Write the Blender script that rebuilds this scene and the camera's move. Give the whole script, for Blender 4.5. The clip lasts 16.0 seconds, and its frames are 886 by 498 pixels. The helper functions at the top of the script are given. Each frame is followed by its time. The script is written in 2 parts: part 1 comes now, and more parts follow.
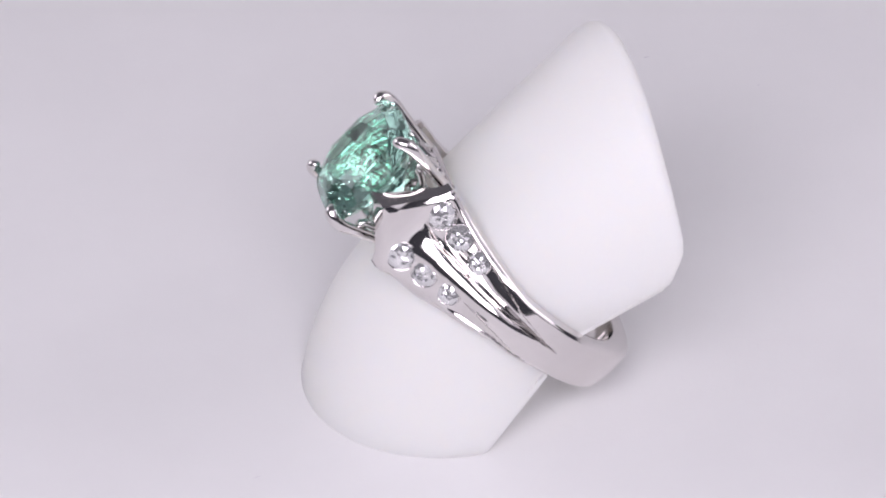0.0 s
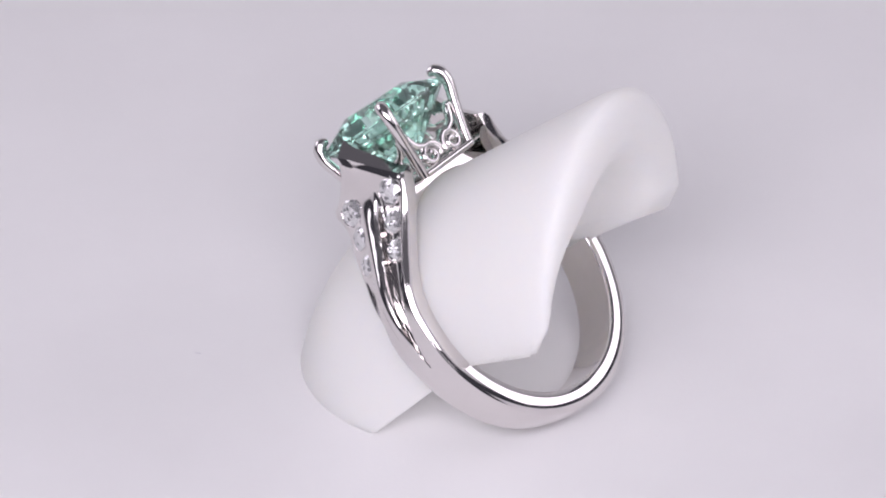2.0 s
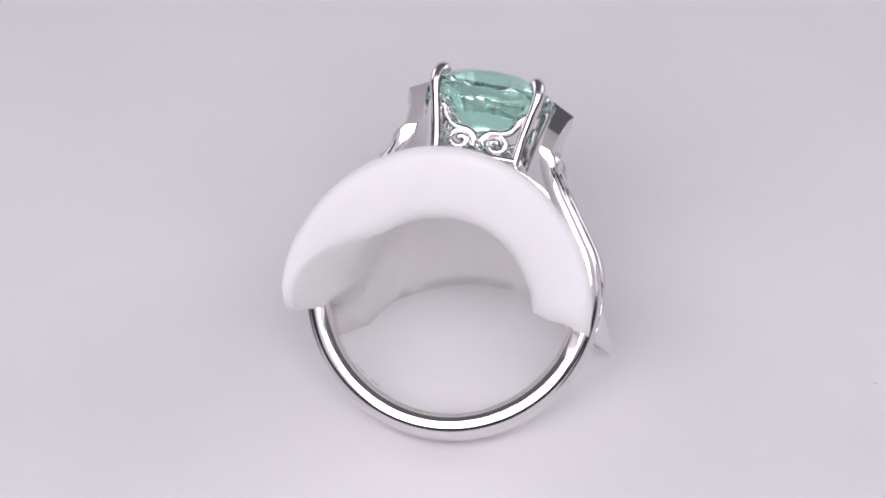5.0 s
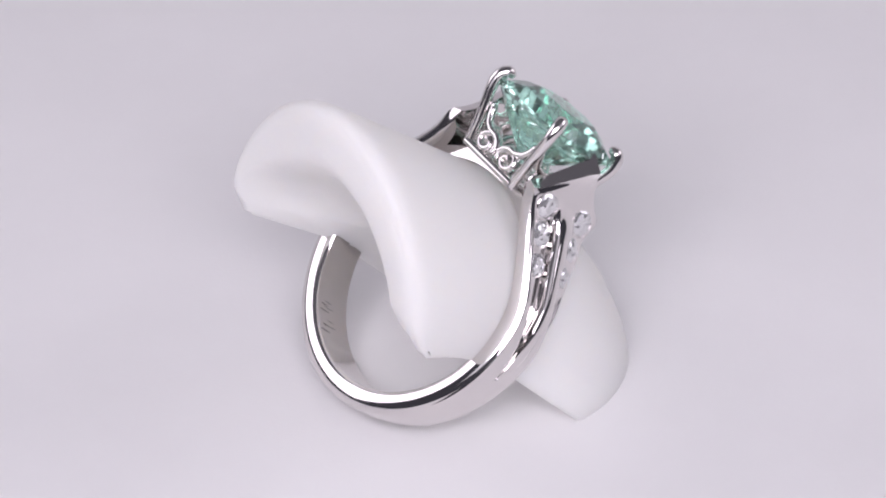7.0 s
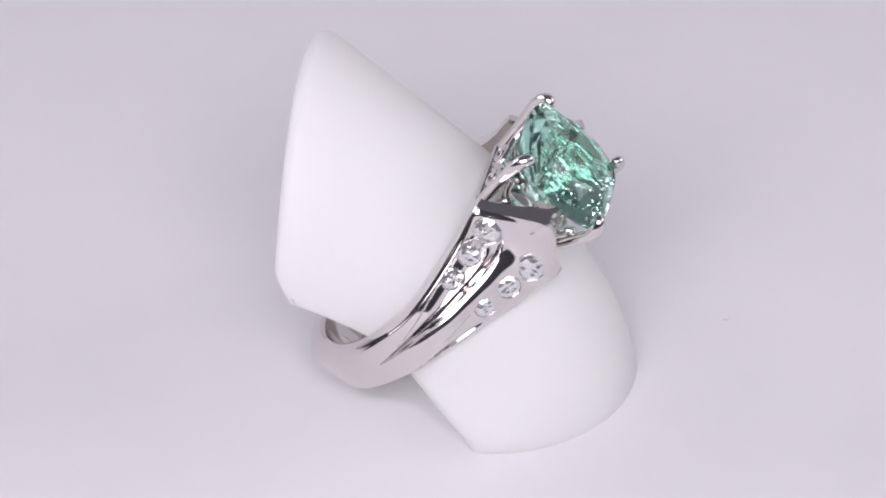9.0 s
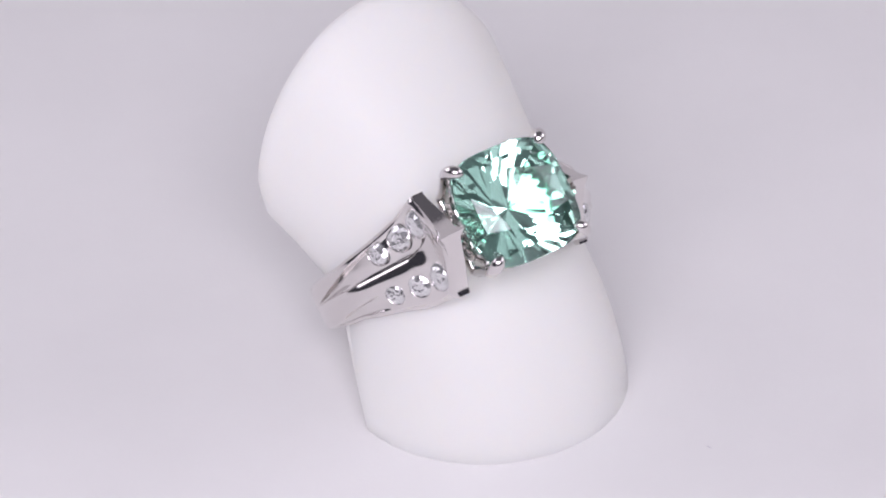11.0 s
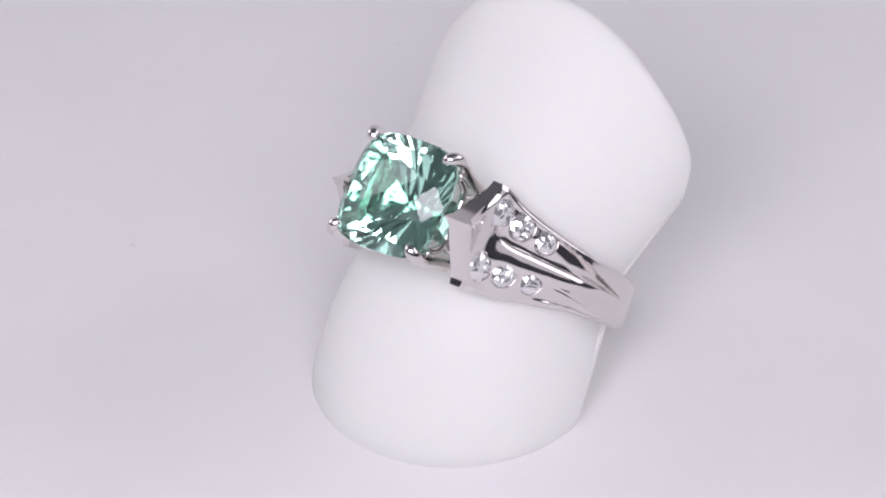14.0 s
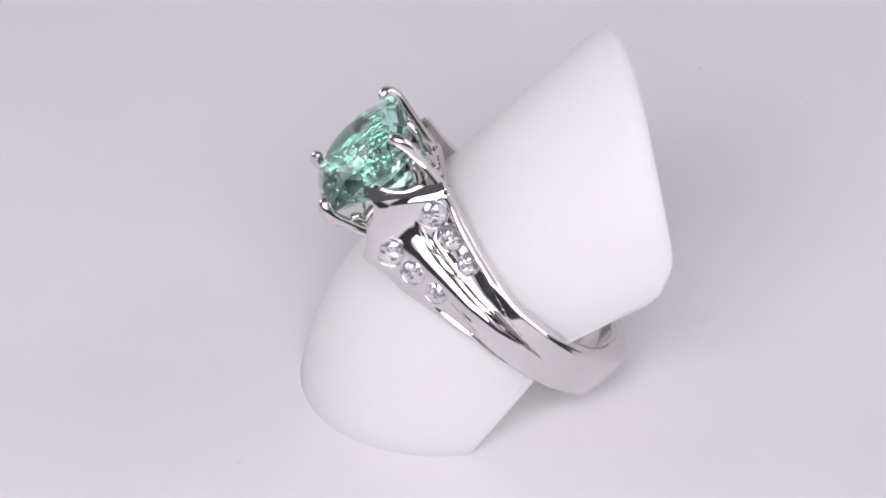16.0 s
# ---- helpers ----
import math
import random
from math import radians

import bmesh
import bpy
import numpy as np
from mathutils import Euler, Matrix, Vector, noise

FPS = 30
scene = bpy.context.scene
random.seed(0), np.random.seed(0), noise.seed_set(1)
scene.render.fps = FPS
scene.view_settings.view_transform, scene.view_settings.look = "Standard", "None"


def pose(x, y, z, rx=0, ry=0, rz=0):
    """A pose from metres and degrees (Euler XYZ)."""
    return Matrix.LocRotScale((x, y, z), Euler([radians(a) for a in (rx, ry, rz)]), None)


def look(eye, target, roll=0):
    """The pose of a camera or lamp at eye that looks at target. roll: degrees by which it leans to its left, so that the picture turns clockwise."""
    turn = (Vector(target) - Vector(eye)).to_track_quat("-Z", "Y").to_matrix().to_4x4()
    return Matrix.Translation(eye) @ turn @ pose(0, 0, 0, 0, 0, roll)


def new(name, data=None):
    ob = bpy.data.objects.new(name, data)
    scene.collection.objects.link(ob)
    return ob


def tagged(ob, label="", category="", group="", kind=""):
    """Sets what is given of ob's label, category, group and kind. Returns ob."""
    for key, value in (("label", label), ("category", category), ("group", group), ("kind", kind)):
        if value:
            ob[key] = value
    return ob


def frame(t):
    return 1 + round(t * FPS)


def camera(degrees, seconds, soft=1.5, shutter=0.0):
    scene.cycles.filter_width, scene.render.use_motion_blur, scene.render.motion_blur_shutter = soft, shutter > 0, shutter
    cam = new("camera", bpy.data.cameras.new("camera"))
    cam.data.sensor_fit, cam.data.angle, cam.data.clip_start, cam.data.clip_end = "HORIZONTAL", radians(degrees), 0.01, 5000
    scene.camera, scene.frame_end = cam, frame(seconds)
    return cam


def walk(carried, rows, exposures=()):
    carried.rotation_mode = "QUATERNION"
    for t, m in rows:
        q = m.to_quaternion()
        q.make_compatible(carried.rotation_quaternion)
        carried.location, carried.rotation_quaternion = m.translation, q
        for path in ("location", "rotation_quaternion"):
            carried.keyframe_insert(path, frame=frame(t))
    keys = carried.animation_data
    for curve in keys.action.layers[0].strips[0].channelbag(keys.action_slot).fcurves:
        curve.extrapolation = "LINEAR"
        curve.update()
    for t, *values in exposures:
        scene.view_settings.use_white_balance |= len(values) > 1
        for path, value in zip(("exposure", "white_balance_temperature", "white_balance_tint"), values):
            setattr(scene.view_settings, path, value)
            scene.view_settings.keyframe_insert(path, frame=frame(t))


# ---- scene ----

MM = 0.001
# Camera: fixed, a long macro lens looking down at the turntable.
cam = camera(12.0, 16.0, soft=2.0)
CAM_POSE = Matrix(((0.999958, 0.007211, 0.005666, 0.0),
                   (0.000444, 0.579062, -0.815283, -0.2386),
                   (-0.009160, 0.815251, 0.579035, 0.1795),
                   (0, 0, 0, 1)))
walk(cam, [(0.0, CAM_POSE), (16.0, CAM_POSE)], exposures=[(0.0, 0.0), (16.0, 0.0)])

# World: dim neutral studio.
world = bpy.data.worlds.new("studio")
scene.world = world
world.use_nodes = True
world.node_tree.nodes["Background"].inputs["Color"].default_value = (0.49, 0.47, 0.60, 1)
world.node_tree.nodes["Background"].inputs["Strength"].default_value = 0.10


TINT = (1.008, 0.95, 1.065)


def softbox(name, eye, target, size_x, size_y, watts, colour):
    data = bpy.data.lights.new(name, "AREA")
    data.shape, data.size, data.size_y = "RECTANGLE", size_x, size_y
    data.energy, data.color = watts, colour
    ob = new(name, data)
    ob.matrix_world = look(eye, target)
    return ob


softbox("softbox_left", (-0.42, 0.15, 0.24), (0, 0, 0.01), 0.30, 0.26, 0.55, TINT)
softbox("softbox_right", (0.42, 0.07, 0.24), (0, 0, 0.01), 0.30, 0.26, 0.52, TINT)
softbox("softbox_front_left", (-0.22, -0.28, 0.29), (0, 0, 0.01), 0.24, 0.24, 0.15, TINT)
softbox("softbox_front_right", (0.29, -0.20, 0.30), (0, 0, 0.01), 0.34, 0.28, 0.17, TINT)
softbox("softbox_above_camera", (-0.02, -0.245, 0.218), (0, 0, 0.01), 0.26, 0.14, 0.90, TINT)
# broad unseen fill added overhead to soften shadows and brighten gem and metal
softbox("overhead_fill", (0.0, 0.3, 1.3), (0, 0.3, 0.0), 2.6, 2.6, 1.5, TINT)

# Turntable: one steady turn in 15.74 s, clockwise seen from above.
TURN = -22.877


def turned(t):
    return pose(0, 0, 0, 0, 0, TURN * (t - 8.0))


def turn_rows(m):
    return [(0.25 * i, turned(0.25 * i) @ m) for i in range(65)]


# Ring frame: x across the head, y along the finger hole, z out through the gem.
RING = Matrix(((-0.164632, -0.706626, 0.688169, -0.002531),
               (0.982827, -0.176479, 0.053911, 0.000018),
               (0.083352, 0.685226, 0.723545, 0.008224),
               (0, 0, 0, 1)))


# ---- materials ----
def material(name):
    m = bpy.data.materials.new(name)
    m.use_nodes = True
    nodes, links = m.node_tree.nodes, m.node_tree.links
    return m, nodes, links, nodes["Principled BSDF"]


def noisy(nodes, links, scale, detail=4.0, rough=0.55):
    geo = nodes.new("ShaderNodeTexCoord")
    n = nodes.new("ShaderNodeTexNoise")
    n.inputs["Scale"].default_value, n.inputs["Detail"].default_value = scale, detail
    n.inputs["Roughness"].default_value = rough
    links.new(geo.outputs["Object"], n.inputs["Vector"])
    return n


def ramp(nodes, links, source, a, b, lo=0.3, hi=0.7):
    r = nodes.new("ShaderNodeValToRGB")
    r.color_ramp.elements[0].position, r.color_ramp.elements[1].position = lo, hi
    r.color_ramp.elements[0].color, r.color_ramp.elements[1].color = (*a, 1), (*b, 1)
    links.new(source, r.inputs["Fac"])
    return r


def bump(nodes, links, bsdf, source, strength, distance):
    b = nodes.new("ShaderNodeBump")
    b.inputs["Strength"].default_value, b.inputs["Distance"].default_value = strength, distance
    links.new(source, b.inputs["Height"])
    links.new(b.outputs["Normal"], bsdf.inputs["Normal"])


def mat_paper():
    m, n, l, b = material("white_acrylic")
    a = noisy(n, l, 60)
    r = ramp(n, l, a.outputs["Fac"], (0.75, 0.742, 0.74), (0.78, 0.772, 0.77))
    l.new(r.outputs["Color"], b.inputs["Base Color"])
    b.inputs["Roughness"].default_value = 0.55
    b.inputs["Specular IOR Level"].default_value = 0.25
    f = noisy(n, l, 3000)
    bump(n, l, b, f.outputs["Fac"], 0.08, 0.0001)
    return m


def mat_plastic():
    m, n, l, b = material("white_moulded_plastic")
    a = noisy(n, l, 140)
    r = ramp(n, l, a.outputs["Fac"], (0.93, 0.943, 0.94), (0.945, 0.958, 0.955))
    l.new(r.outputs["Color"], b.inputs["Base Color"])
    b.inputs["Roughness"].default_value = 0.42
    b.inputs["Specular IOR Level"].default_value = 0.35
    b.inputs["Subsurface Weight"].default_value = 0.4
    b.inputs["Subsurface Radius"].default_value = (1.0, 0.92, 0.78)
    b.inputs["Subsurface Scale"].default_value = 0.002
    f = noisy(n, l, 900)
    bump(n, l, b, f.outputs["Fac"], 0.12, 0.00008)
    # thin milky plastic lets part of the light through
    t = n.new("ShaderNodeBsdfTranslucent")
    t.inputs["Color"].default_value = (1.0, 0.98, 0.94, 1)
    x = n.new("ShaderNodeMixShader")
    x.inputs["Fac"].default_value = 0.40
    l.new(b.outputs["BSDF"], x.inputs[1])
    l.new(t.outputs["BSDF"], x.inputs[2])
    l.new(x.outputs["Shader"], n["Material Output"].inputs["Surface"])
    return m


def mat_metal(name, rough, tone):
    m, n, l, b = material(name)
    b.inputs["Metallic"].default_value = 1.0
    a = noisy(n, l, 700)
    r = ramp(n, l, a.outputs["Fac"], tuple(c * 0.97 for c in tone), tone)
    l.new(r.outputs["Color"], b.inputs["Base Color"])
    w = n.new("ShaderNodeMapRange")
    f = noisy(n, l, 1500, 6)
    l.new(f.outputs["Fac"], w.inputs["Value"])
    w.inputs["To Min"].default_value, w.inputs["To Max"].default_value = rough * 0.7, rough * 1.4
    l.new(w.outputs["Result"], b.inputs["Roughness"])
    s = noisy(n, l, 260, 2)
    bump(n, l, b, s.outputs["Fac"], 0.10, 0.00015)
    return m


def mat_gem(name, colour, ior, clear):
    m, n, l, b = material(name)
    b.inputs["Base Color"].default_value = (*colour, 1)
    b.inputs["Transmission Weight"].default_value = clear
    b.inputs["Roughness"].default_value = 0.0
    b.inputs["IOR"].default_value = ior
    return m


PAPER = mat_paper()
PLASTIC = mat_plastic()
GOLD = mat_metal("polished_white_gold", 0.08, (0.77, 0.74, 0.73))
GREEN = mat_gem("mint_green_tourmaline", (0.54, 0.925, 0.78), 1.62, 0.97)
DIAMOND = mat_gem("clear_diamond", (0.97, 0.97, 0.98), 2.4, 0.62)
# part-metallic facets stand in for light the cut throws back out of the crown
DIAMOND.node_tree.nodes["Principled BSDF"].inputs["Metallic"].default_value = 0.42


# ---- building helpers ----
def mesh_of(name, verts, faces, mat, smooth=True, angle=40):
    me = bpy.data.meshes.new(name)
    me.from_pydata([tuple(v) for v in verts], [], faces)
    bm = bmesh.new()
    bm.from_mesh(me)
    bmesh.ops.remove_doubles(bm, verts=bm.verts, dist=1e-6)
    bmesh.ops.recalc_face_normals(bm, faces=bm.faces)
    for f in bm.faces:
        f.smooth = smooth
    if smooth:
        for e in bm.edges:
            if len(e.link_faces) == 2 and e.calc_face_angle(0) > radians(angle):
                e.smooth = False
    bm.to_mesh(me)
    bm.free()
    me.materials.append(mat)
    return me


def part(name, me, parent, label=""):
    ob = new(name, me)
    ob.parent = parent
    return tagged(ob, label)


def grid_faces(rows, cols, closed_rows=False, closed_cols=False, start=0):
    out = []
    for i in range(rows if closed_rows else rows - 1):
        for j in range(cols if closed_cols else cols - 1):
            a, b = i * cols + j, i * cols + (j + 1) % cols
            c, d = ((i + 1) % rows) * cols + (j + 1) % cols, ((i + 1) % rows) * cols + j
            out.append(tuple(start + k for k in (a, b, c, d)))
    return out


def tube(points, radii, sides=10):
    """Verts and faces of a round bar along points, in mm, with rounded ends."""
    pts = [Vector(p) for p in points]
    verts, faces = [], []
    up = Vector((0.31, 0.52, 0.79))
    for i, p in enumerate(pts):
        d = (pts[min(i + 1, len(pts) - 1)] - pts[max(i - 1, 0)]).normalized()
        a = d.cross(up).normalized()
        up = a.cross(d).normalized()
        for k in range(sides):
            q = 2 * math.pi * k / sides
            verts.append((p + (a * math.cos(q) + up * math.sin(q)) * radii[i]) * MM)
    faces = grid_faces(len(pts), sides, False, True)
    faces.append(tuple(range(sides)))
    faces.append(tuple(reversed(range((len(pts) - 1) * sides, len(pts) * sides))))
    return verts, faces


def merged(pieces):
    verts, faces = [], []
    for v, f in pieces:
        n = len(verts)
        verts += v
        faces += [tuple(n + k for k in q) for q in f]
    return verts, faces


def lerp(a, b, k):
    return a + (b - a) * k


def smoothstep(a, b, x):
    k = min(1.0, max(0.0, (x - a) / (b - a)))
    return k * k * (3 - 2 * k)


# ---- setting ----
def plane_mesh(name, half, z, mat):
    v = [(-half, -half, z), (half, -half, z), (half, half, z), (-half, half, z)]
    return mesh_of(name, v, [(0, 1, 2, 3)], mat, smooth=False)


ground = tagged(new("ground", plane_mesh("ground", 3.0, 0.0, PAPER)), "smooth plain white matte display surface", "surface", kind="structure")


def build_reflector_card():
    """Added white reflector sweep, unseen, behind the table's lit middle, curved at its foot."""
    line = [(0.20, 0.003)] + [(0.23 + 0.1 * math.sin(radians(a)), 0.103 - 0.1 * math.cos(radians(a))) for a in range(0, 91, 10)] + [(0.33, 0.30)]
    verts = []
    for d in (0.0, 0.003):
        for y, z in line:
            for x in (-0.7, 0.7):
                verts.append((x, y + d, z - d * 0.9))
    n = len(line)
    faces = grid_faces(n, 2) + grid_faces(n, 2, start=2 * n)
    for i in range(n - 1):
        for e in (0, 1):
            faces.append((2 * i + e, 2 * i + 2 + e, 2 * i + 2 + e + 2 * n, 2 * i + e + 2 * n))
    for i in (0, n - 1):
        faces.append((2 * i, 2 * i + 1, 2 * i + 1 + 2 * n, 2 * i + 2 * n))
    return mesh_of("backdrop", verts, faces, PAPER, angle=50)


# out-of-view card, added so the polished hoop reflects something lighter
tagged(new("backdrop", build_reflector_card()), "unseen white reflector card added behind the display surface", "backdrop", kind="structure")


# ---- ring display ----
UPL = Vector((0.083352, 0.685226, 0.723545))
FOOT = Vector((-0.66, -8.75, -3.0))
OX = Vector((0.99652, -0.05731, -0.06052))
OZ = Vector((0.0, -0.72607, 0.68762))
FWD = Vector((0.0, -0.726, 0.688))


def build_display():
    cols = 73
    loops = []
    for j in range(cols):
        v = -1 + 2 * j / (cols - 1)
        lo = lambda y: (109 if v > 0 else 98) + 1.65 * min(y, 0) - (6.0 * smoothstep(3.5, 9, y) if v > 0 else 0.0) + 2.0 * noise.noise(Vector((y * 0.9, 3.1 * (1 if v > 0 else -1), 0.0)))

        def at(y, cut=0):
            phi = radians(v * (lo(y) - cut))
            return math.sin(phi), math.cos(phi)

        s, c = at(-9)
        foot_o = FOOT + OX * s * (10.45 - 0.5 * max(s, 0.0)) + OZ * c * 10.2
        s, c = at(-9, 16)
        foot_i = FOOT + OX * s * 7.6 + OZ * c * 7.8
        s, c = at(0)
        thr_o = Vector((8.45 * s, 0, 8.45 * c))
        s, c = at(0, 16)
        thr_i = Vector((6.3 * s, 0, 6.3 * c))
        s, c = at(9)
        cc = max(c, 0.0)
        mir = Vector((1, -1, 1))
        top_o = (FOOT + (OX * s + OZ * c) * 10.4) * mir + UPL * (1.3 + 2.0 * cc * cc) + FWD * 1.2 * cc + Vector((0.45 * max(s, 0.0), 1.6 - 0.45 * cc, 0))
        s, c = at(9, 20)
        top_i = (FOOT + OX * s * (5.9 + 1.5 * max(s, 0.0)) + OZ * c * (8.4 if c > 0 else 6.0)) * mir
        top_i = top_i.lerp(top_o, 0.8 * smoothstep(0.45, 1.0, v))
        out = [foot_o.lerp(foot_i, 0.10), foot_o.lerp(foot_i, 0.045)]
        n_o = Vector((thr_o.x, 0, thr_o.z)).normalized()
        for i in range(10):
            k = i / 9
            p = foot_o.lerp(thr_o, max(k, 0.035))
            out.append(p + n_o * 1.7 * max(0.15, n_o.z) * math.sin(math.pi * k) * (1 - 0.35 * k))
        for i in range(1, 9):
            k = i / 8 * 0.86
            out.append(thr_o.lerp(top_o, k))
        a, b = thr_o.lerp(top_o, 0.86), top_o.lerp(top_i, 0.42)
        for i in range(7):
            k = i / 6
            out.append(a * (1 - k) ** 2 + top_o * 2 * k * (1 - k) + b * k * k)
        a, b = top_o.lerp(top_i, 0.72), top_i.lerp(thr_i, 0.2)
        for i in range(6):
            k = i / 5
            out.append(a * (1 - k) ** 2 + top_i * 2 * k * (1 - k) + b * k * k)
        for i in range(1, 8):
            out.append(top_i.lerp(thr_i, lerp(0.2, 1, i / 7)))
        for i in range(1, 8):
            out.append(thr_i.lerp(foot_i, i / 7))
        loops.append(out)
    n = len(loops[0])
    verts = []
    for j, loop in enumerate(loops):
        near_end = max(0.0, 1 - min(j, cols - 1 - j) / 3)
        along = 1 if j > cols / 2 else -1
        for i, p in enumerate(loop):
            side_way = Vector((p.z, 0, -p.x)).normalized() * along
            rag = noise.noise(Vector((p.y * 1.7, i * 0.37, 5.0 * along))) * 0.36 + noise.noise(Vector((p.y * 4.0, i * 0.9, 9.0))) * 0.17
            q = p + side_way * rag * near_end
            # rounded corner where the cut meets the rim
            q.y -= 0.9 * near_end ** 1.5 * smoothstep(6.0, 9.5, p.y)
            if i > n - 16:
                q = q + p.normalized() * 0.45 * noise.noise(p * 0.45)
            verts.append(RING @ (q * MM))
    for v in verts:
        v.z = max(v.z, 0.0)
    faces = grid_faces(cols, n, False, True)
    for j in (0, cols - 1):
        mid = len(verts)
        verts.append(sum((verts[j * n + i] for i in range(n)), Vector()) / n)
        for i in range(n):
            faces.append((j * n + i, j * n + (i + 1) % n, mid))
    ob = new("ring_display", mesh_of("ring_display", verts, faces, PLASTIC, angle=60))
    return tagged(ob, "white moulded plastic ring display clip, flared and open below", "ring display")


display = build_display()

# ---- ring ----
ring = tagged(new("ring"), "polished white gold ring with green cushion gem and diamond shoulders", "ring")
ring.matrix_world = RING

# Outer profile of the half band, from the bottom of the hoop to the shoulder tip: x, z, half width, thickness.
PATH = []
for i in range(13):
    q = radians(-90 + i * 8.6)
    PATH.append((10.1 * math.cos(q), 10.1 * math.sin(q), 1.6 + 0.03 * max(0, i - 8), 1.55))
PATH += [(9.25, 3.9, 1.96, 1.4), (8.2, 5.5, 2.28, 1.3), (7.2, 6.9, 2.64, 1.2), (6.3, 8.2, 3.08, 1.15), (5.62, 9.5, 3.6, 1.1),
         (5.38, 10.7, 3.85, 1.0), (5.50, 12.0, 3.9, 1.15), (6.0, 13.8, 3.9, 1.4)]


def path_at(k):
    """Catmull-Rom along PATH, k from 0 to 1."""
    f = k * (len(PATH) - 1)
    i = min(int(f), len(PATH) - 2)
    t = f - i
    p0, p1, p2, p3 = (np.array(PATH[min(max(i + d, 0), len(PATH) - 1)]) for d in (-1, 0, 1, 2))
    if i == 0:
        p0 = p2 * np.array([-1, 1, 1, 1])
    return 0.5 * (2 * p1 + (p2 - p0) * t + (2 * p0 - 5 * p1 + 4 * p2 - p3) * t * t + (3 * p1 - p0 - 3 * p2 + p3) * t ** 3)


def path_frame(k):
    p, d = path_at(k), path_at(min(k + 0.004, 1)) - path_at(max(k - 0.004, 0))
    d = d[:2] / np.linalg.norm(d[:2])
    return p, np.array([d[1], -d[0]])


def relief(v, z):
    """Height of the outer face over its mean, by width fraction and height on the hoop."""
    h = 0.16 * (1 - v * v) * (1 - 0.7 * smoothstep(8.5, 10.5, z))
    h += 0.20 * max(0.0, 1 - ((v + 0.17) / 0.24) ** 2) * smoothstep(-2, 3, z) * smoothstep(10.5, 8.0, z)
    # leaf-shaped scoop: a sharp wall along the middle ridge, rising again to the rail outside the first row of stones
    rim = lerp(0.10, 0.90, smoothstep(-2.2, 6.0, z))
    crest = 0.05 + 0.16 * smoothstep(8.2, 10.6, z)
    deep = 0.62 * smoothstep(10.5, 8.6, z) * smoothstep(-2.2, 1.5, z)
    if crest < v < rim:
        k = (v - crest) / (rim - crest)
        h -= deep * smoothstep(0.0, 0.10, k) * (1 - smoothstep(0.12, 0.62, k) * lerp(0.25, 0.72, smoothstep(4.2, 7.0, z))) * (1 - smoothstep(0.88, 1.0, k))
    # the second row lies on a slope that breaks off the smooth lobe and falls to the free border
    brk = lerp(0.96, 0.36, smoothstep(-1.6, 6.5, z))
    if -v > brk:
        k = (-v - brk) / (1 - brk)
        h -= (0.45 * k ** 1.2 * smoothstep(10.2, 8.6, z) + 0.34 * smoothstep(0.0, 0.2, k) * (1 - smoothstep(0.7, 1.0, k)) * smoothstep(6.6, 4.2, z)) * smoothstep(-2.0, 2.5, z)
    return h


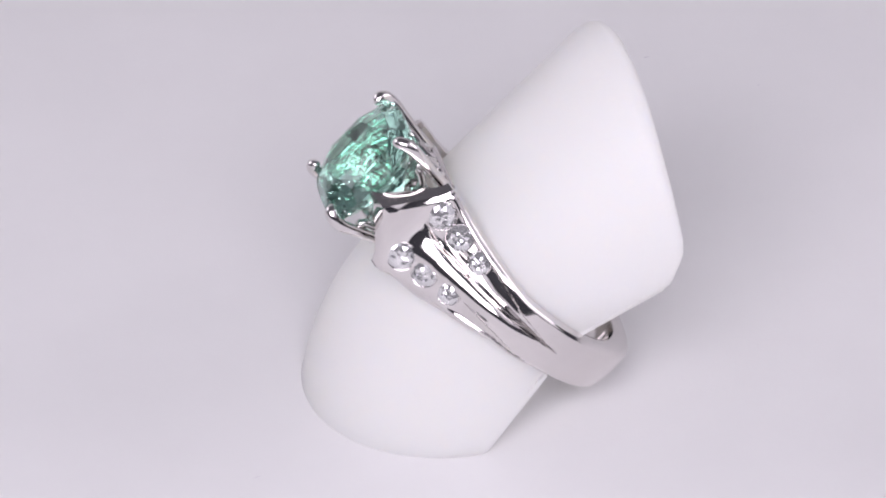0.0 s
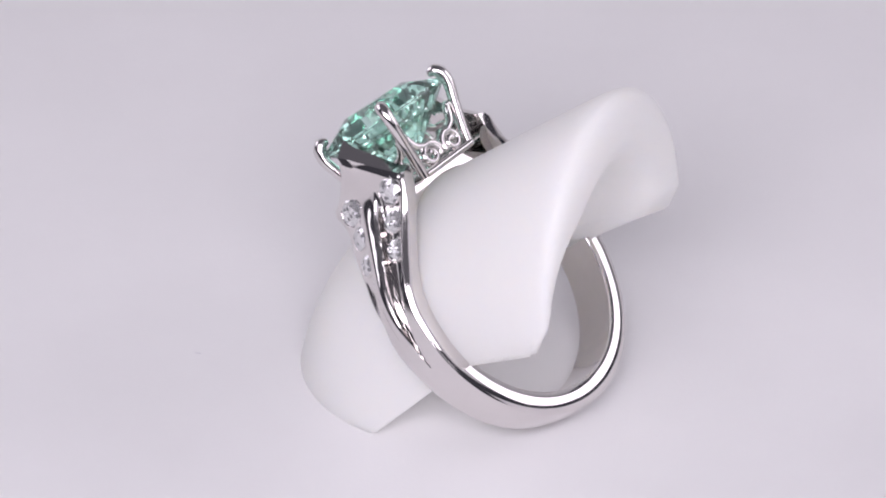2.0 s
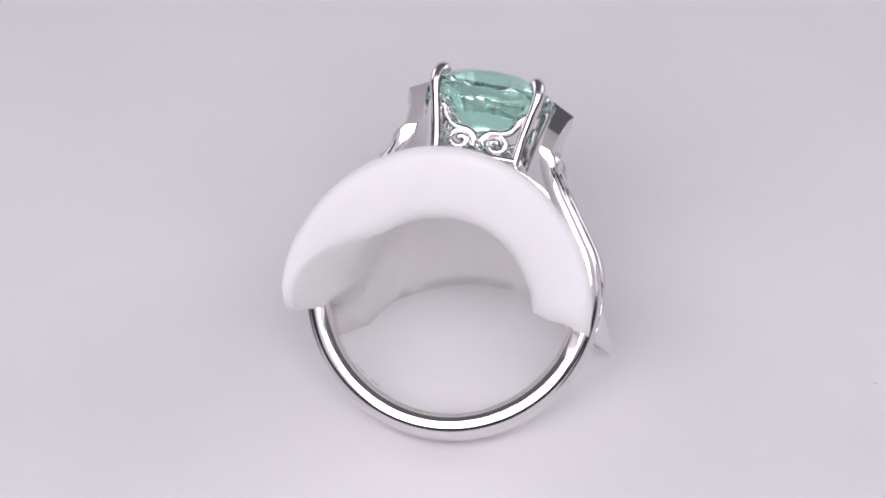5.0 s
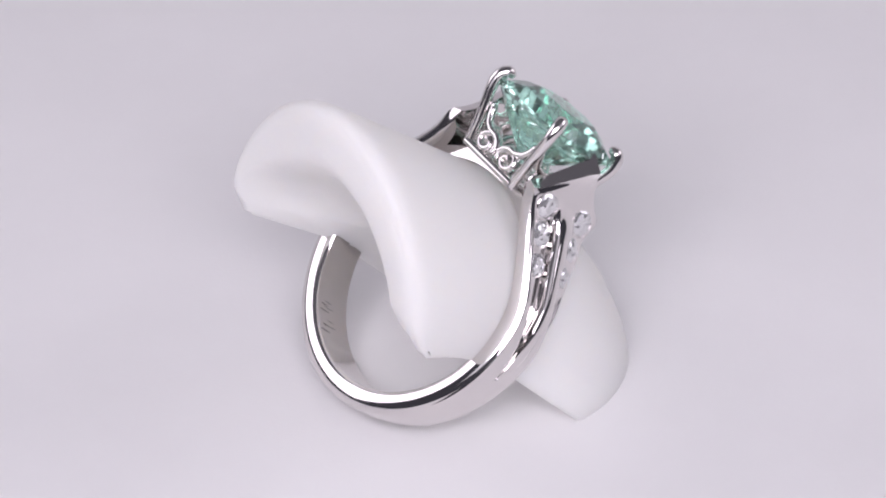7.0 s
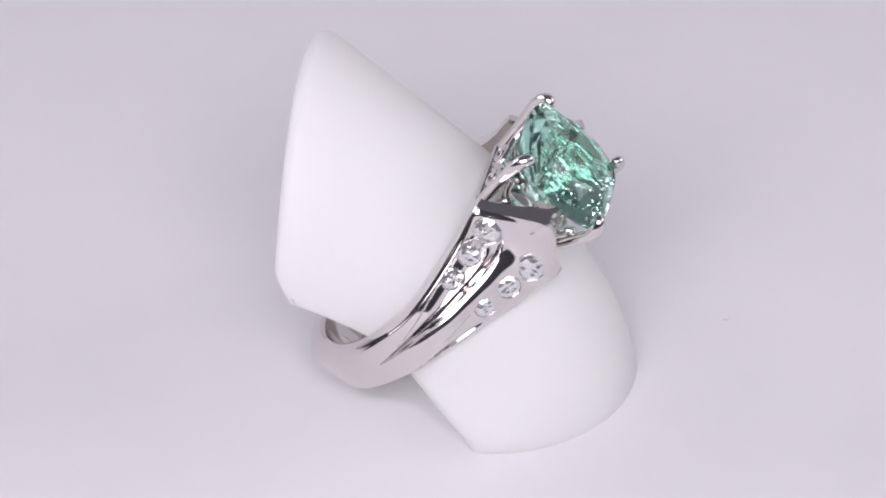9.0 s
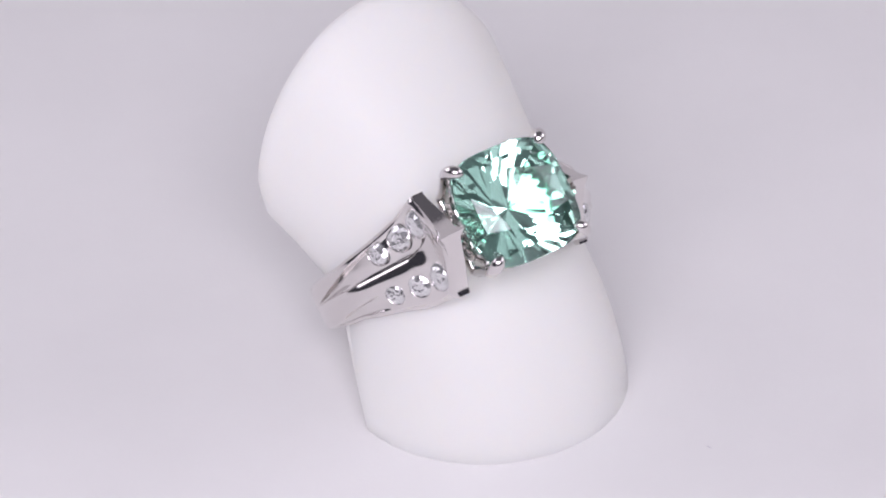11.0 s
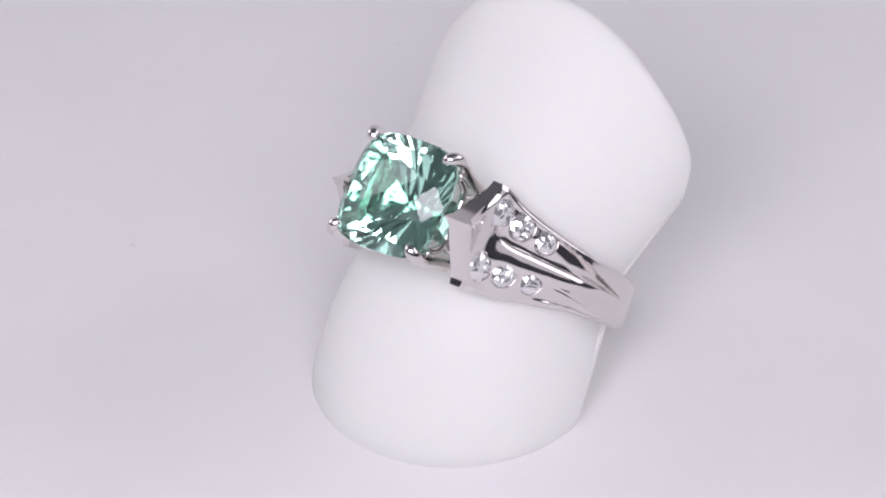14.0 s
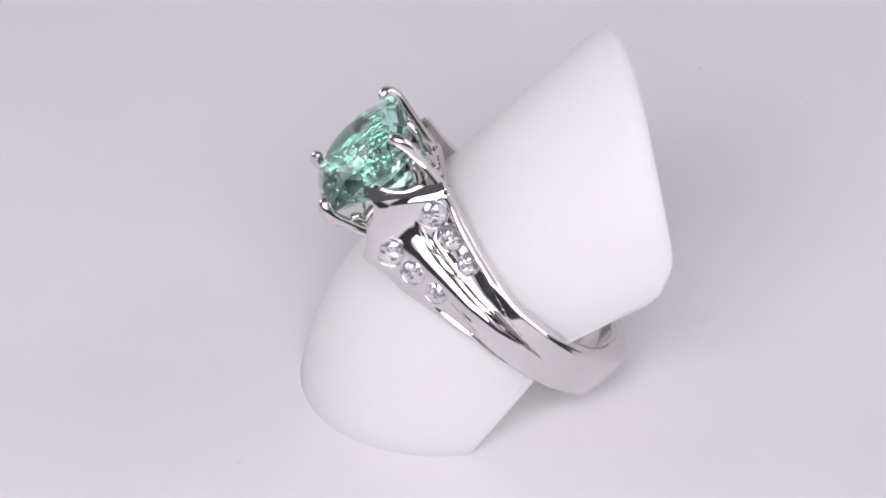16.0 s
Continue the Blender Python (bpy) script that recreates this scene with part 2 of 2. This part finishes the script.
def build_band():
    ni, nj = 150, 93
    outer, inner = [], []
    def stop_at(z):
        lo_k, hi_k = 0.5, 1.0
        for _ in range(18):
            mid = (lo_k + hi_k) / 2
            lo_k, hi_k = (mid, hi_k) if path_at(mid)[1] < z else (lo_k, mid)
        return lo_k

    stops = []
    for j in range(nj):
        rise = (1 - abs(-1 + 2 * j / (nj - 1))) ** 1.45
        stops.append((stop_at(10.3 + 3.1 * rise), stop_at(10.55 + 3.2 * rise)))
    for side in (1, -1):
        for i in range(ni + 1):
            for j in range(nj):
                v = -1 + 2 * j / (nj - 1)
                k = i / ni
                # the last stretch is squeezed so that the slanted free edge follows the pointed arch
                squeeze = smoothstep(0.55, 1.0, k)
                p, n = path_frame(k * lerp(1, stops[j][0], squeeze))
                pi, n_i = path_frame(k * lerp(1, stops[j][1], squeeze))
                h = relief(v, p[1])
                edge = 0.14 * smoothstep(0.9, 1.0, abs(v)) ** 2 + 0.22 * smoothstep(0.97, 1.0, k) ** 2
                wide = 1 + (0.16 * smoothstep(-2, 2, p[1]) * smoothstep(9.6, 7.0, p[1]) if v < 0 else 0.0)
                y = v * p[2] * wide - 0.25 + 0.038 * max(0.0, 8 - p[1]) + 0.2 * smoothstep(3, -7, side * p[0]) * max(0.0, 8 - p[1]) / 18
                o = p[:2] + n * (h - edge)
                q = pi[:2] - n_i * pi[3]
                r = math.hypot(*q)
                if r < 8.5 and pi[1] < 8.0:
                    q = q * 8.5 / r
                # a small ridge runs over the middle of the free edge, towards the gem
                beak = max(0.0, 1 - abs(v) / 0.10) * smoothstep(0.94, 1.0, k)
                o = (o[0] + 0.15 * beak, o[1])
                q = (q[0] - 0.38 * beak, q[1] + 0.10 * beak)
                off = -0.2 * max(0.0, 8 - p[1]) / 18
                low = -0.25 * max(0.0, 4 - p[1]) / 14
                outer.append((side * o[0] + off, y, o[1] + low))
                inner.append((side * q[0] + off, y, q[1] + low))
    n1 = (ni + 1) * nj
    verts = [Vector(p) * MM for p in outer + inner]
    faces = []
    for s in (0, 1):
        base, off = s * n1, 2 * n1
        faces += grid_faces(ni + 1, nj, start=base)
        faces += grid_faces(ni + 1, nj, start=base + off)
        for i in range(ni):
            for j in (0, nj - 1):
                a, b = base + i * nj + j, base + (i + 1) * nj + j
                rows = [[a], [b]]
                for row in rows:
                    for k in (0.1, 0.3, 0.5, 0.7, 0.9):
                        p = verts[row[0]].lerp(verts[row[0] + off], k)
                        swell = 0.20 * math.sqrt(1 - (2 * k - 1) ** 2) * smoothstep(10.5, 7.0, p.z / MM)
                        p.y += (swell if j else -swell) * MM
                        row.append(len(verts))
                        verts.append(p)
                    row.append(row[0] + off)
                for k in range(6):
                    faces.append((rows[0][k], rows[1][k], rows[1][k + 1], rows[0][k + 1]))
        for j in range(nj - 1):
            a = base + ni * nj + j
            faces.append((a, a + 1, a + 1 + off, a + off))
    return mesh_of("band", verts, faces, GOLD, angle=38)


part("band", build_band(), ring, "polished white gold split-shoulder band")


def build_bridge():
    """The arc of the hoop that closes the finger hole below the head."""
    verts = []
    n = 25
    for i in range(n):
        q = radians(90 - 46 + 92 * i / (n - 1))
        for r, y in ((8.5, -1.5), (9.3, -1.5), (9.45, 0), (9.3, 1.5), (8.5, 1.5)):
            verts.append(Vector((r * math.cos(q), y, r * math.sin(q))) * MM)
    faces = grid_faces(n, 5, False, True)
    faces += [(0, 1, 2, 3, 4), tuple(range((n - 1) * 5, n * 5))]
    return mesh_of("bridge", verts, faces, GOLD)


part("bridge", build_bridge(), ring)


# ---- gem ----
def cushion(q, half, power=3.7):
    c, s = math.cos(q), math.sin(q)
    r = half / (abs(c) ** power + abs(s) ** power) ** (1 / power)
    return r * c, r * s


def build_gem():
    n = 48
    verts = []

    def loop(half, z, off=0.0, power=3.7, count=n):
        ids = []
        for i in range(count):
            x, y = cushion(2 * math.pi * (i + off) / count, half, power)
            ids.append(len(verts))
            verts.append(Vector((x, y, z)) * MM)
        return ids

    zg = 13.9
    table = loop(2.25, zg + 1.34, 0.0, 2.2, 8)
    mid = loop(3.25, zg + 0.90, 0.5, 2.9, 8)
    g1 = loop(4.05, zg + 0.12)
    g0 = loop(4.05, zg - 0.12, 0.0, 3.7, 24)
    for i in g0[1::2]:
        verts[i].z -= 0.10 * MM
    cul = len(verts)
    verts.append(Vector((0, 0, zg - 3.9)) * MM)
    faces = [tuple(table)]
    for i in range(8):
        j = (i + 1) % 8
        faces += [(table[i], mid[i], table[j]), (mid[i], mid[j], table[j])]
        q = [g1[(6 * i + d) % 48] for d in range(7)]
        faces += [(mid[i], *q[:4]), (mid[i], *q[3:]), (mid[i], q[6], mid[j])]
    # pavilion: long narrow facets that all meet in the culet
    for i in range(24):
        j = (i + 1) % 24
        a, b, c = g1[2 * i], g1[2 * i + 1], g1[(2 * i + 2) % 48]
        faces += [(g0[i], g0[j], cul), (a, g0[i], b), (b, g0[i], g0[j]), (b, g0[j], c)]
    return mesh_of("gemstone", verts, faces, GREEN, smooth=False)


part("gemstone", build_gem(), ring, "mint green faceted cushion-cut gemstone")


def build_diamond():
    verts = []

    def loop(r, z, off, count):
        ids = []
        for i in range(count):
            q = 2 * math.pi * (i + off) / count
            ids.append(len(verts))
            jit = 0.13 * (random.random() - 0.5) if r < 0.85 and z > 0.0 else 0.0
            verts.append(Vector((r * math.cos(q), r * math.sin(q), z + jit)) * MM)
        return ids

    w = 12
    t = loop(0.30, 0.27, 0, w)
    u = loop(0.52, 0.26, 0.5, w)
    m = loop(0.76, 0.15, 0, w)
    g = loop(0.95, 0.02, 0.5, w)
    h = loop(0.95, -0.02, 0.5, w)
    p = loop(0.52, -0.38, 0, w)
    c = len(verts)
    verts.append(Vector((0, 0, -0.82)) * MM)
    hub = len(verts)
    verts.append(Vector((0.03, -0.02, 0.28)) * MM)
    faces = []
    for i in range(w):
        j = (i + 1) % w
        faces += [(t[i], t[j], hub), (t[i], u[i], t[j]), (u[i], u[j], t[j]), (u[i], m[j], u[j]), (m[i], m[j], u[i])]
        faces += [(m[i], g[i], m[j]), (g[i], g[j], m[j]), (g[i], h[i], h[j], g[j])]
        faces += [(h[i], p[j], h[j]), (p[i], p[j], h[i]), (p[i], c, p[j])]
    return mesh_of("diamond", verts, faces, DIAMOND, smooth=False)


DIAMOND_MESH = build_diamond()


def build_cup():
    verts = []
    prof = ((0.93, 0.05), (0.97, 0.11), (1.02, 0.10), (1.07, -0.02), (1.08, -0.5), (0.5, -0.9), (0.4, -0.85), (0.95, -0.06))
    n = 28
    for i in range(n):
        q = 2 * math.pi * i / n
        for r, z in prof:
            verts.append(Vector((r * math.cos(q), r * math.sin(q), z)) * MM)
    return mesh_of("collet", verts, grid_faces(n, len(prof), True, True), GOLD, angle=70)


CUP_MESH = build_cup()

# Three stones in each of the four rows, shrinking down the hoop, flush with the outer face.
def height_to_k(z):
    lo_k, hi_k = 0.4, 1.0
    for _ in range(30):
        mid = (lo_k + hi_k) / 2
        lo_k, hi_k = (mid, hi_k) if path_at(mid)[1] < z else (lo_k, mid)
    return lo_k


for side in (1, -1):
    for wing in (1, -1):
        for y, z, size in ((1.97, 9.68, 1.05), (1.74, 7.95, 0.97), (1.50, 6.25, 0.84)):
            p, nrm = path_frame(height_to_k(z))
            v = (wing * y + 0.03) / p[2]
            sink = relief(v, z) - 0.05
            lean = (relief(v + 0.12, z) - relief(v - 0.12, z)) / (0.24 * p[2])
            zz = Vector((side * nrm[0], -0.7 * lean, nrm[1])).normalized()
            yy = zz.cross(Vector((1, 0, 0))).normalized()
            xx = yy.cross(zz)
            m = Matrix((xx, yy, zz)).transposed().to_4x4()
            m.translation = (Vector((side * p[0], wing * y - 0.22, p[1])) + zz * sink) * MM
            stone = part("diamond", DIAMOND_MESH, ring, "round brilliant clear diamond")
            stone.matrix_local = m @ pose(0, 0, 0.06 * MM, 0, 0, 37 * (z + 3 * y * side + wing)) @ Matrix.Diagonal((size, size, size, 1))
            cup = part("collet", CUP_MESH, ring)
            cup.matrix_local = m @ Matrix.Diagonal((size, size, size, 1))


# ---- head ----
def prong(sx, sy):
    pts, rad = [], []
    ctrl = [(2.75, 2.75, 9.0), (2.95, 2.98, 10.4), (3.3, 3.34, 12.2), (3.56, 3.6, 13.5), (3.5, 3.55, 14.3), (3.25, 3.3, 14.68), (2.95, 3.0, 14.66)]
    radc = [0.38, 0.38, 0.40, 0.43, 0.47, 0.46, 0.24]
    for i in range(len(ctrl) - 1):
        for s in range(4):
            t = s / 4
            a = [np.array(ctrl[min(max(i + d, 0), len(ctrl) - 1)]) for d in (-1, 0, 1, 2)]
            p = 0.5 * (2 * a[1] + (a[2] - a[0]) * t + (2 * a[0] - 5 * a[1] + 4 * a[2] - a[3]) * t * t + (3 * a[1] - a[0] - 3 * a[2] + a[3]) * t ** 3)
            pts.append((sx * p[0], sy * p[1], p[2]))
            rad.append(lerp(radc[i], radc[i + 1], t))
    pts.append((sx * 2.9, sy * 2.95, 14.64))
    rad.append(0.2)
    return mesh_of("prong", *tube(pts, rad, 12), GOLD, angle=70)


for sx in (1, -1):
    for sy in (1, -1):
        part("prong", prong(sx, sy), ring, "rounded claw prong")


def scroll_panel():
    """One openwork gallery side, in the plane y = 0, x across, z up: base bar, two arms and two spirals."""
    pieces = [tube([(x, 0, 9.15) for x in np.linspace(-2.8, 2.8, 9)], [0.30] * 9, 10)]
    for s in (1, -1):
        arm = [(2.85, 12.25), (2.62, 12.1), (2.45, 11.6), (2.1, 11.1), (1.5, 10.85), (0.9, 10.85), (0.4, 10.6), (0.08, 10.15)]
        pts = []
        for i in range(len(arm) - 1):
            for k in range(3):
                pts.append((s * lerp(arm[i][0], arm[i + 1][0], k / 3), 0, lerp(arm[i][1], arm[i + 1][1], k / 3)))
        pts.append((s * 0.08, 0, 10.15))
        pieces.append(tube(pts, [0.28] * len(pts), 8))
        spiral = []
        for i in range(26):
            k = i / 25
            q = radians(200 - 520 * k)
            r = lerp(1.0, 0.22, k)
            spiral.append((s * (1.25 + r * math.cos(q)), 0, 10.05 + 0.85 * r * math.sin(q)))
        pieces.append(tube(spiral, [0.24 + 0.05 * (i > 21) for i in range(26)], 8))
        pieces.append(tube([(s * 2.85, 0, 12.0), (s * 2.85, 0, 12.25), (s * 2.8, 0, 12.5)], [0.24, 0.36, 0.2], 8))
    return mesh_of("gallery_scroll", *merged(pieces), GOLD, angle=70)


SCROLL = scroll_panel()
for i in range(4):
    ob = part("gallery_scroll", SCROLL, ring, "openwork scroll gallery panel")
    ob.matrix_local = pose(0, 0, 0, 0, 0, 90 * i) @ pose(0, 2.95 * MM, 0)


# ---- hallmark stamped inside the hoop, too worn to read ----
# shade in the stamped strokes is put in as thin bars of darker metal
DARK, dn, dl, db = material("stamped_shadow")
db.inputs["Base Color"].default_value = (0.38, 0.36, 0.35, 1)
db.inputs["Metallic"].default_value, db.inputs["Roughness"].default_value = 0.8, 0.5


def build_hallmark():
    pieces = []
    for i, (a, y0, y1) in enumerate(((-50, 0.3, 1.0), (-53, 0.2, 1.1), (-60, 0.3, 0.9), (-63, 0.2, 1.2))):
        q = radians(a)
        r = 8.49
        pts = [((r * math.cos(q + d)) - 0.1, lerp(y0, y1, k) + 0.35, r * math.sin(q + d)) for k, d in ((0, 0), (0.5, 0.004), (1, 0.012))]
        pieces.append(tube(pts, [0.02, 0.035, 0.025], 6))
    return mesh_of("hallmark", *merged(pieces), DARK)


part("hallmark", build_hallmark(), ring, "worn stamped hallmark strokes")


# ---- dust on the turning surface ----
def build_dust():
    pieces = []
    for x, y, a, size in ((15.1, 11.9, 30, 0.26), (8.0, -27.6, 100, 0.22), (-16.3, -39.1, 10, 0.25), (-24.6, -34.5, 60, 0.16)):
        q = radians(a)
        pts = [(x + size * t * math.cos(q), y + size * t * math.sin(q), 0.05) for t in (-1, -0.4, 0.4, 1)]
        pieces.append(tube(pts, [0.015, 0.035, 0.03, 0.015], 6))
    return mesh_of("dust_specks", *merged(pieces), SPECK)


SPECK, sn, sl, sb = material("grey_lint")
sb.inputs["Base Color"].default_value = (0.64, 0.63, 0.66, 1)
sb.inputs["Roughness"].default_value = 0.9
dust = tagged(new("dust_specks", build_dust()), "tiny grey dust specks lying on the white surface", "dust", kind="stuff")


def motions():
    walk(dust, turn_rows(Matrix.Identity(4)))
    walk(ring, turn_rows(RING))
    walk(display, turn_rows(Matrix.Identity(4)))


motions()
